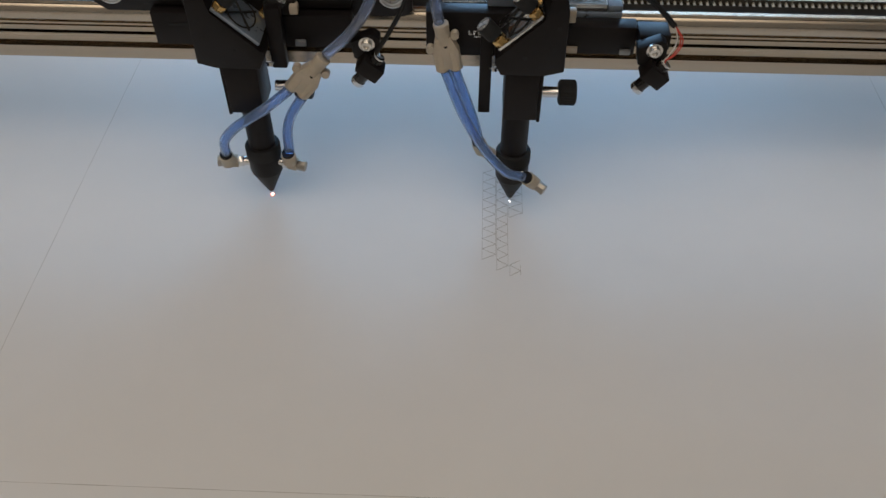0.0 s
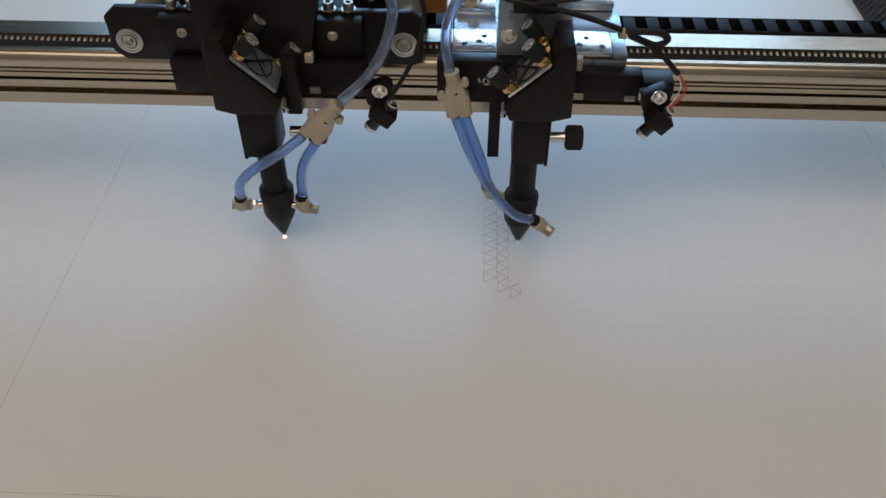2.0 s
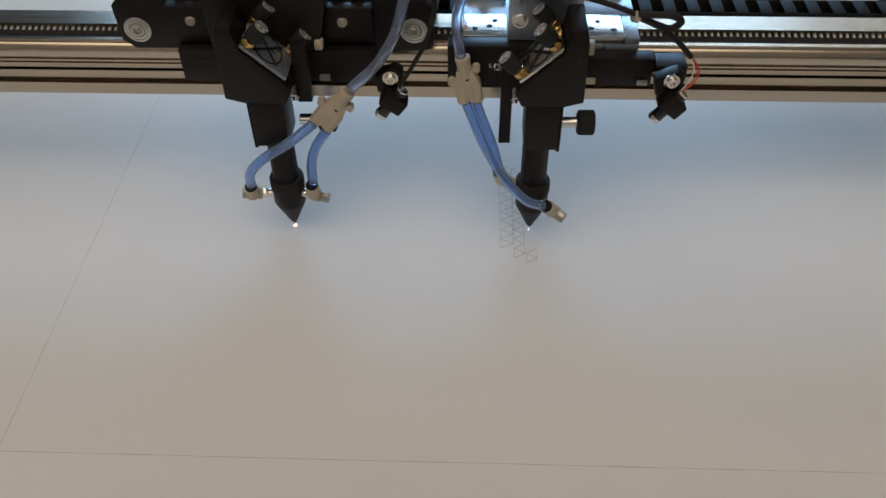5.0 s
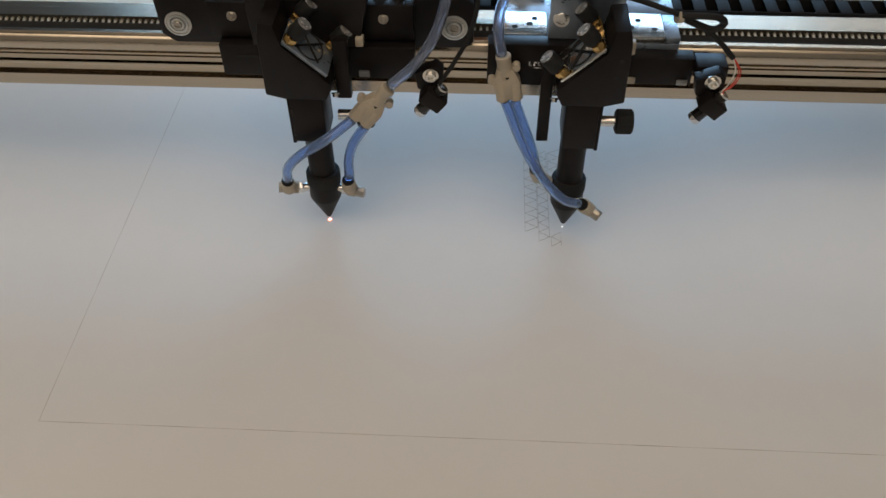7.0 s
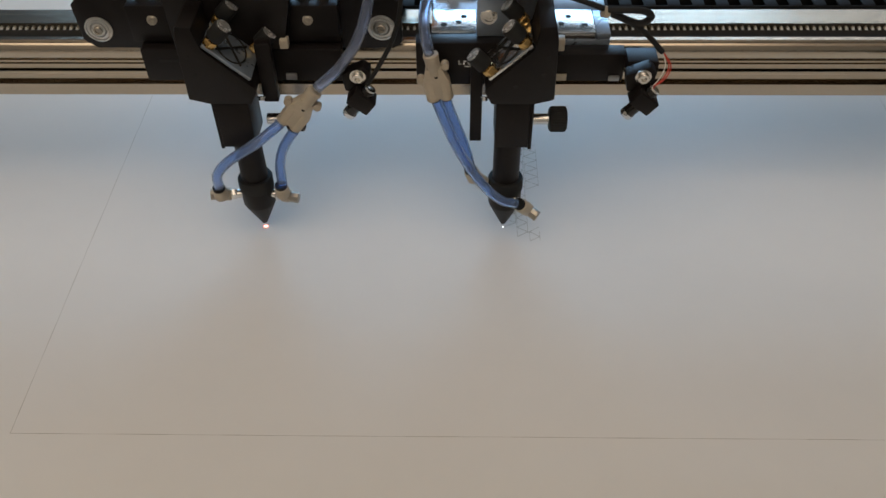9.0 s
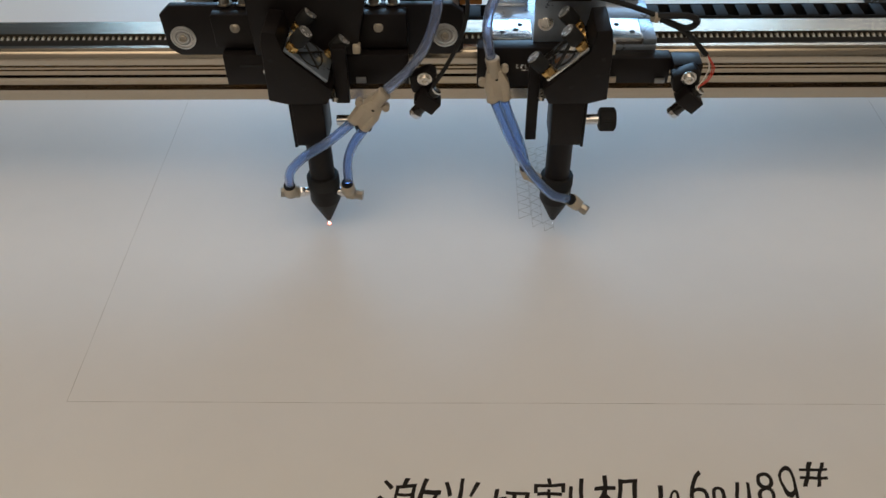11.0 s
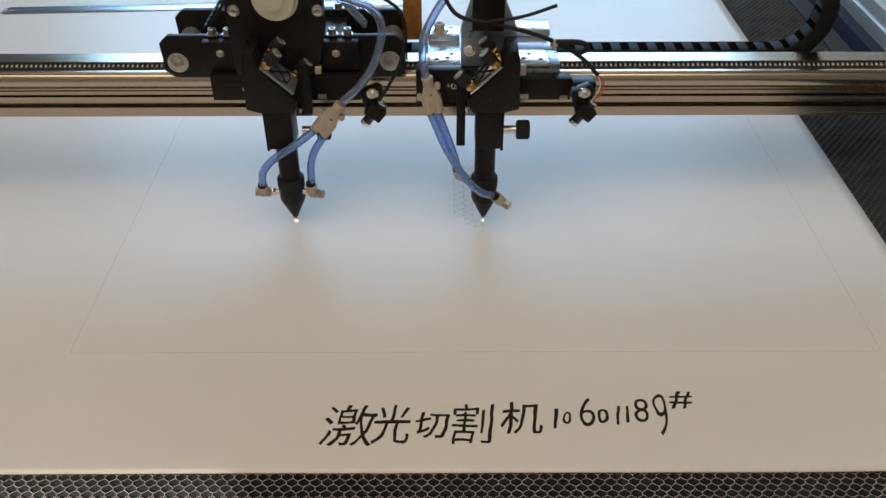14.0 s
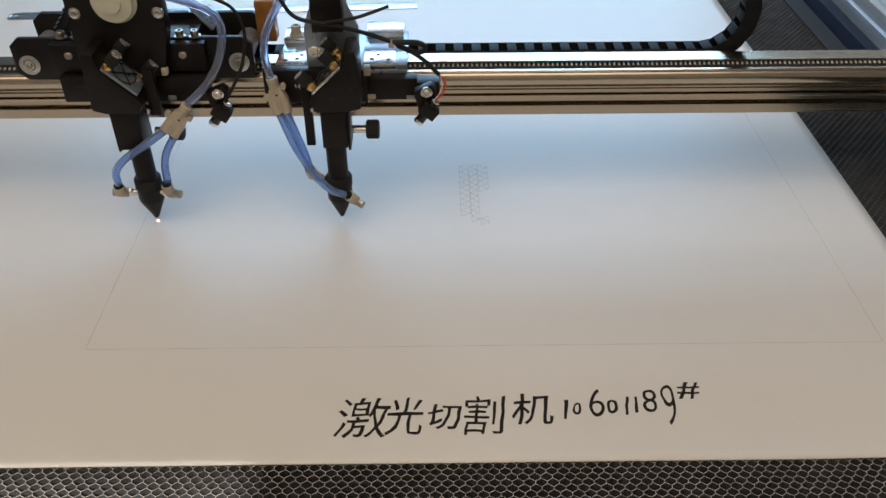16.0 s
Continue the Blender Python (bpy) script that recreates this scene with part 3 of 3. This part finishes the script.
def splitter(head, m):
    """A Y piece for hoses, 34 mm long, along its own z."""
    bm = prism([(-0.0108, -0.019), (0.0108, -0.019), (0.0112, -0.003), (0.0066, 0.010), (-0.0066, 0.010), (-0.0112, -0.003)], -0.0050, 0.0050, bevel=0.0007)
    f = part("hose_splitter", bm, FITTING, head, "beige Y-shaped hose splitter")
    part("inlet", lathe([(0.0062, 0.004), (0.0062, 0.0185), (0.0066, 0.019), (0.0066, 0.0215), (0.0058, 0.0222), (0.0046, 0.0222)], 22), FITTING, f)
    for x in (-0.0060, 0.0060):
        part("outlet", lathe([(0.0052, -0.0212), (0.0058, -0.0206), (0.0058, -0.0185), (0.0055, -0.018), (0.0056, -0.004), (0.0040, 0.001)], 22, Matrix.Translation((x, 0, 0))), FITTING, f)
        part("collet", rod((x * 0.9, 0, -0.0224), (x * 0.9, 0, -0.0205), 0.0044, seg=16), BLACK_PLASTIC, f)
    for x, z in ((-0.0128, 0.000), (0.0098, 0.010)):
        part("mounting_lug", lathe([(0.0016, -0.003), (0.0034, -0.003), (0.0034, 0.003), (0.0016, 0.003)], 16, Matrix.Translation((x, 0, z)) @ pose(0, 0, 0, 90, 0, 0)), FITTING, f)
    part("hole", rod((0.001, -0.0053, 0.003), (0.001, -0.0046, 0.003), 0.0015, seg=10), RUBBER, f)
    f.matrix_local = m @ Matrix.Diagonal((0.86, 0.86, 0.9, 1))
    return f


def pointer(head, x):
    """Clamped red pointer module, tilted towards the nozzle."""
    p = part("pointer_bracket", prism([(x - 0.012, 0.147), (x + 0.004, 0.154), (x + 0.009, 0.150), (x + 0.009, 0.140), (x + 0.002, 0.130), (x - 0.010, 0.134)], -0.001, 0.010, bevel=0.0008), ANODISED, head, "black pointer bracket")
    cap_screw(p, (x, -0.0012, 0.1465), (0, -1, 0), 0.0040, 0.004)
    m = Matrix.Translation((x + 0.0005, -0.004, 0.1280)) @ pose(0, 0, 0, 0, 38, 0)
    c = part("pointer_clamp", boxed(-0.009, 0.009, -0.008, 0.006, -0.004, 0.0085, bevel=0.001), ANODISED, p)
    c.matrix_local = m
    part("pointer_tube", rod((0, -0.001, -0.0135), (0, -0.001, 0.0125), 0.0048, seg=22, bevel=0.0005), POINTER_BLACK, c, "glossy black pointer tube")
    part("lens_ring", lathe([(0.0030, -0.0158), (0.0047, -0.0158), (0.0051, -0.0150), (0.0051, -0.0120), (0.0030, -0.0118)], 24, Matrix.Translation((0, -0.001, 0))), CHROME, c, "bright ring round the pointer lens")
    part("tail_ring", rod((0, -0.001, 0.0124), (0, -0.001, 0.0142), 0.0044, seg=20, bevel=0.0004), CHROME, c, "bright end ring of the pointer")
    part("pointer_lens", rod((0, -0.001, -0.0161), (0, -0.001, -0.0150), 0.0029, seg=18), RUBBER, c)


def lettering(head, x, z, y):
    """The maker's mark, unreadable at this size: pale bars."""
    bm = bmesh.new()
    for k, (w, h) in enumerate(((0.0022, 0.0036), (0.0026, 0.0036), (0.0022, 0.0036), (0.0026, 0.0036))):
        box(bm, x + k * 0.0034, x + k * 0.0034 + w * 0.45, y - 0.0002, y, z, z + h, bevel=0)
        box(bm, x + k * 0.0034, x + k * 0.0034 + w, y - 0.0002, y, z + (h - 0.001) * (k % 2), z + (h - 0.001) * (k % 2) + 0.001, bevel=0)
    box(bm, x + 0.004, x + 0.010, y - 0.0002, y, z - 0.002, z - 0.0012, bevel=0)
    part("maker_mark", bm, PALE_CAP, head, "small pale printed mark")


def right_head():
    h = tagged(new("laser_head"), "black laser head with blue air hoses on a silver carriage block", "laser head", group="laser heads")
    optics(h, 1)
    part("depth_bar", boxed(-0.0292, -0.0205, 0.000, 0.006, 0.0870, 0.157, bevel=0.0006), ANODISED, h, "slim black depth bar")
    # bracket across the beam's front
    bm = boxed(-0.0690, 0.034, 0.0205, 0.034, 0.1245, 0.1600, bevel=0.001)
    box(bm, 0.034, 0.084, 0.0205, 0.034, 0.1275, 0.1505, bevel=0.001)
    box(bm, 0.084, 0.1065, 0.0110, 0.030, 0.1385, 0.1508, bevel=0.001)
    part("cross_bracket", bm, ANODISED, h)
    lettering(h, -0.038, 0.1420, 0.0204)
    part("bracket_clip", boxed(0.034, 0.042, 0.0180, 0.0204, 0.1295, 0.1345, bevel=0.0005), FITTING, h)
    part("bracket_clip", boxed(0.0315, 0.038, 0.0160, 0.0225, 0.1560, 0.1660, bevel=0.0008), FITTING, h)
    part("bracket_clip", boxed(0.073, 0.081, 0.0180, 0.0204, 0.1290, 0.1330, bevel=0.0005), GREY_CAP, h)
    # carriage block riding on the beam
    c = part("carriage_block", boxed(-0.0580, 0.0735, 0.0345, 0.1300, 0.1462, 0.1540, bevel=0.0008), SATIN, h, "blue-grey anodised carriage plate")
    for y0, y1 in ((0.0350, 0.0675), (0.0990, 0.1290)):
        part("ridge", boxed(-0.0580, -0.0250, y0, y1, 0.1542, 0.1600, bevel=0.0006), MILLED, c, "milled bright aluminium ridge")
        for x, y in ((-0.049, 0.010), (-0.034, 0.022), (-0.038, 0.014), (0.038, 0.012), (0.044, 0.022), (0.055, 0.010)):
            part("screw_hole", rod((x, y0 + y, 0.1596), (x, y0 + y, 0.1603), 0.0023, seg=14), RUBBER, c)
    part("cover_plate", boxed(0.0285, 0.0735, 0.0690, 0.0985, 0.1542, 0.1592, bevel=0.0006), SATIN, c, "blue-grey film-covered plate")
    part("ridge", boxed(0.0300, 0.0625, 0.0350, 0.0675, 0.1542, 0.1600, bevel=0.0006), MILLED, c, "milled bright aluminium ridge")
    part("end_block", boxed(0.0630, 0.0735, 0.0350, 0.0675, 0.1542, 0.1592, bevel=0.0006), SATIN, c)
    part("rear_bracket", boxed(0.0300, 0.0690, 0.1000, 0.1290, 0.1542, 0.1660, bevel=0.0006), MILLED, c, "bright folded metal bracket")
    bm = prism([(-0.0250, 0.1605), (0.0280, 0.1605), (0.0280, 0.2000), (0.0150, 0.2300), (-0.0150, 0.2300), (-0.0250, 0.2000)], 0.0285, 0.0360, bevel=0.0008)
    col = part("upright_plate", bm, SATIN, h, "grey-blue anodised upright plate")
    cap_screw(col, (-0.0165, 0.0284, 0.1775), (0, -1, 0.35), 0.0042, 0.0022)
    cap_screw(col, (0.0215, 0.0284, 0.1775), (0, -1, 0.35), 0.0042, 0.0022)
    part("mirror_post", boxed(-0.0150, 0.0150, 0.0150, 0.0620, 0.2020, 0.2900, bevel=0.001), ANODISED, h)
    cap_screw(c, (-0.046, 0.110, 0.160), (0, 0, 1), 0.0055, 0.010, FITTING)
    part("terminal_box", boxed(-0.083, -0.064, 0.090, 0.108, 0.1602, 0.2040, bevel=0.001), COPPER, h, "copper-brown terminal block")
    # air hoses
    splitter(h, pose(-0.0545, 0.008, 0.1395, 0, -10, 0))
    hose("supply_hose", h, [(-0.0587, 0.008, 0.158), (-0.0620, 0.010, 0.180), (-0.0585, 0.012, 0.203), (-0.0420, 0.016, 0.232), (-0.015, 0.03, 0.262)], CLEAR_HOSE, "pale translucent air hose", 0.0040)
    hose("air_hose", h, [(-0.0560, 0.008, 0.1240), (-0.0525, 0.006, 0.1140), (-0.0400, -0.008, 0.0900), (-0.0230, -0.017, 0.0640), (-0.0060, -0.022, 0.0470), (0.0085, -0.020, 0.0400)], HOSE, "translucent blue air hose", 0.0038)
    hose("air_hose", h, [(-0.0476, 0.008, 0.1240), (-0.0450, 0.007, 0.1140), (-0.0370, 0.000, 0.0950), (-0.0315, -0.004, 0.0800), (-0.0275, -0.008, 0.0640)], HOSE, "translucent blue air hose", 0.0038)
    elbow(h, (0.0085, -0.0105, 0.0345), (0.0200, -0.0180, 0.0300), (-0.55, -0.35, 0.76), (0.0155, -0.0170, 0.0330))
    elbow(h, (-0.0125, -0.004, 0.0450), (-0.0235, -0.007, 0.0560), (-0.35, -0.1, 0.93), (-0.0250, -0.0075, 0.0570), screw=False)
    pointer(h, 0.0935)
    for k, (mat, dx) in enumerate(((RED_WIRE, 0.0), (RED_WIRE, 0.0015), (WHITE_WIRE, -0.0025))):
        part("pointer_wire", sweep([(0.1000, -0.002, 0.1375), (0.1075 + dx, 0.000, 0.1430), (0.1115 + dx, 0.004, 0.1520), (0.1060, 0.008, 0.1620)], 0.00045, 6), mat, h, "thin pointer wire")
    part("signal_cable", sweep([(0.1060, 0.008, 0.1610), (0.0890, 0.006, 0.1790), (0.0640, 0.004, 0.1955), (0.0300, 0.004, 0.2080), (0.0000, 0.004, 0.2150), (-0.0270, 0.008, 0.2200), (-0.0400, 0.012, 0.2350), (-0.050, 0.02, 0.26)], 0.0020, 8), RUBBER, h, "black sheathed signal cable")
    part("signal_cable", sweep([(0.0620, 0.003, 0.1970), (0.0850, 0.004, 0.1960), (0.0930, 0.006, 0.1900), (0.0850, 0.006, 0.1850), (0.0660, 0.005, 0.1930)], 0.0026, 8), RUBBER, h, "loop of black cable")
    part("signal_cable", sweep([(0.0000, 0.003, 0.2170), (0.0300, 0.000, 0.2230), (0.0600, -0.004, 0.2350)], 0.0016, 8), RUBBER, h, "loose end of black cable")
    part("cable_tie", rod((0.0590, 0.0035, 0.1955), (0.0630, 0.0045, 0.1945), 0.0040, seg=10), FITTING, h)
    return h


def left_head():
    h = tagged(new("laser_head"), "black laser head with blue air hoses on a roller carriage", "laser head", group="laser heads")
    optics(h, -1)
    part("depth_bar", boxed(0.0190, 0.0300, 0.000, 0.008, 0.1230, 0.1720, bevel=0.0010), ANODISED, h, "slim black depth bar")
    bm = boxed(-0.0705, 0.0765, 0.0205, 0.0345, 0.1275, 0.1545, bevel=0.001)
    part("cross_bracket", bm, ANODISED, h)
    part("bracket_slot", boxed(-0.058, -0.034, 0.0200, 0.0206, 0.1440, 0.1462, bevel=0), RUBBER, h)
    lettering(h, -0.040, 0.1380, 0.0204)
    part("bracket_clip", boxed(0.034, 0.042, 0.0180, 0.0204, 0.1300, 0.1350, bevel=0.0005), GREY_CAP, h)
    part("bracket_clip", boxed(0.034, 0.040, 0.0140, 0.0215, 0.1590, 0.1660, bevel=0.0008), FITTING, h)
    # roller carriage: two plates joined by a bridge
    shape = [(-0.110, 0.1430), (-0.119, 0.1500), (-0.120, 0.1790), (-0.111, 0.1870), (0.111, 0.1870), (0.120, 0.1800), (0.120, 0.1480), (0.114, 0.1430)]
    f = part("front_plate", prism(shape, 0.0405, 0.0468, bevel=0.0008), ANODISED, h, "black chamfered roller plate")
    b = part("rear_plate", prism(shape, 0.1040, 0.1120, bevel=0.0008), ANODISED, h, "black chamfered roller plate")
    for x, z in ((-0.1048, 0.1592), (0.1053, 0.1605)):
        m = Matrix.Translation((x, 0.0407, z)) @ pose(0, 0, 0, 90, 0, 0)
        part("roller_hub", lathe([(0.0102, -0.001), (0.0102, 0.0010), (0.0090, 0.0013), (0.0087, 0.0004), (0.0004, 0.0004)], 32, m), HUB, f, "ringed grey roller hub")
        part("hub_disc", lathe([(0.0078, 0.0006), (0.0076, 0.0012), (0.0062, 0.0014), (0.0058, 0.0006), (0.0053, 0.0006), (0.0050, 0.0018), (0.0004, 0.0018)], 32, m), HUB, f, "bright turned hub disc")
        part("axle_screw", lathe([(0.0034, 0.0020), (0.0034, 0.0030), (0.0030, 0.0034), (0.0020, 0.0034), (0.0018, 0.0024), (0.0003, 0.0024)], 16, m), NICKEL, f)
        part("roller", rod((x, 0.046, z), (x, 0.102, z), 0.0110, seg=24), GREY_CAP, f)
    for x in (-0.0667, -0.0519, 0.0501, 0.0649):
        cap_screw(f, (x, 0.0436, 0.1871), (0, 0, 1), 0.0040, 0.0065, NICKEL)
        cap_screw(b, (x, 0.1080, 0.1871), (0, 0, 1), 0.0040, 0.0065, NICKEL)
    for x in (-0.062, 0.050):
        part("corner_block", boxed(x - 0.014, x + 0.026, 0.0280, 0.0403, 0.1560, 0.1855, bevel=0.0012), ANODISED, f)
        cap_screw(f, (x + 0.004, 0.0280, 0.1745), (0, -1, 0.3), 0.0026, 0.002, NICKEL)
    part("bridge", boxed(-0.045, 0.060, 0.0442, 0.1038, 0.1650, 0.1800, bevel=0.001), ANODISED, h)
    mt = part("motor_plate", prism([(-0.043, 0.156), (0.036, 0.156), (0.046, 0.200), (0.048, 0.300), (-0.044, 0.300), (-0.044, 0.200)], 0.0180, 0.0348, bevel=0.001), ANODISED, h, "black motor plate")
    for x in (-0.036, 0.042):
        cap_screw(mt, (x, 0.0178, 0.222), (0, -1, 0), 0.0040, 0.003)
    part("pulley", lathe([(0.0215, 0), (0.0215, 0.002), (0.0190, 0.003), (0.0185, 0.008), (0.0090, 0.0085), (0.0085, 0.011), (0.0020, 0.011)], 40, Matrix.Translation((0.0035, 0.0178, 0.2340)) @ pose(0, 0, 0, 90, 0, 0)), CREAM, mt, "cream plastic belt pulley")
    # belt running up to the pulley and down again
    part("belt_run", prism([(-0.073, 0.1900), (-0.0700, 0.1890), (-0.034, 0.2400), (-0.037, 0.2420)], 0.050, 0.066, bevel=0.0003), RUBBER, h, "black toothed belt run")
    part("belt_run", prism([(0.080, 0.1900), (0.0830, 0.1910), (0.043, 0.2420), (0.040, 0.2410)], 0.050, 0.066, bevel=0.0003), SATIN, h, "shiny back of the belt")
    bm = bmesh.new()
    for k in range(11):
        q = Vector((-0.0735, 0, 0.1925)).lerp(Vector((-0.0385, 0, 0.2410)), k / 10)
        box(bm, q.x - 0.0018, q.x + 0.0006, 0.050, 0.066, q.z - 0.0012, q.z + 0.0012, bevel=0)
    part("belt_teeth", bm, RUBBER, h)
    # air hoses
    splitter(h, pose(0.0465, -0.004, 0.1205, 0, 38, 0))
    hose("supply_hose", h, [(0.0600, -0.004, 0.1380), (0.0780, 0.000, 0.1540), (0.0930, 0.005, 0.1760), (0.1010, 0.010, 0.2060), (0.0930, 0.012, 0.2250), (0.0700, 0.014, 0.2340), (0.040, 0.02, 0.2400)], CLEAR_HOSE, "pale translucent air hose", 0.0040)
    hose("air_hose", h, [(0.0300, -0.006, 0.1080), (0.0110, -0.019, 0.0985), (-0.0095, -0.022, 0.0855), (-0.0225, -0.019, 0.0690), (-0.0270, -0.011, 0.0490)], HOSE, "translucent blue air hose", 0.0040)
    hose("air_hose", h, [(0.0390, -0.005, 0.1010), (0.0288, -0.006, 0.0850), (0.0236, -0.006, 0.0679), (0.0225, -0.006, 0.0490)], HOSE, "translucent blue air hose", 0.0040)
    elbow(h, (-0.0145, -0.003, 0.0345), (-0.0300, -0.006, 0.0365), (0.0, -0.2, 0.98), (-0.0275, -0.009, 0.0385))
    elbow(h, (0.0145, -0.003, 0.0345), (0.0270, -0.005, 0.0335), (0.0, -0.2, 0.98), (0.0215, -0.006, 0.0385))
    pointer(h, 0.0900)
    part("signal_cable", sweep([(0.0960, -0.001, 0.1390), (0.1070, 0.002, 0.1560), (0.1180, 0.004, 0.1790), (0.1230, 0.006, 0.2070), (0.1150, 0.008, 0.2290), (0.090, 0.012, 0.2400), (0.05, 0.02, 0.245)], 0.0017, 8), RUBBER, h, "thin black signal cable")
    return h


head_r = right_head()
head_l = left_head()

# glowing spots on the sheet under the nozzles
spot_l = part("laser_spot", lathe([(0.0008, 0.0006 - GAP), (0.0018, 0.0006 - GAP), (0.0014, 0.0010 - GAP)], 16), POINTER, head_l, "glowing red laser spot")
part("spot_core", lathe([(0.0004, 0.0011 - GAP), (0.0007, 0.0011 - GAP), (0.0005, 0.0014 - GAP)], 12), SPARK, spot_l, "white-hot centre")
part("laser_spot", lathe([(0.0001, 0.0006 - GAP), (0.00025, 0.0006 - GAP), (0.0002, 0.0009 - GAP)], 12), SPARK, head_r, "tiny white laser spot")


# ---- what moves ----
def motions():
    heads = sorted([(t, hx, hy) for t, *_, hx, hy in WALK] + [(7.2, 0.3735, 0.2080), (7.35, 0.3480, 0.2060), (9.1, 0.3445, 0.2010), (9.3, 0.3700, 0.1970), (14.7, 0.3722, 0.1985)])
    walk(beam, [(t, pose(0, hy, GAP)) for t, hx, hy in heads])
    walk(chain, [(t, pose(0, hy, GAP)) for t, hx, hy in heads])
    walk(head_r, [(t, pose(hx, hy, GAP)) for t, hx, hy in heads])
    walk(head_l, [(t, pose(hx - SPACING, hy, GAP)) for t, hx, hy in heads])
    for i, link in enumerate(links):
        walk(link, [(t, link_pose(i, hx)) for t, hx, hy in heads])


motions()
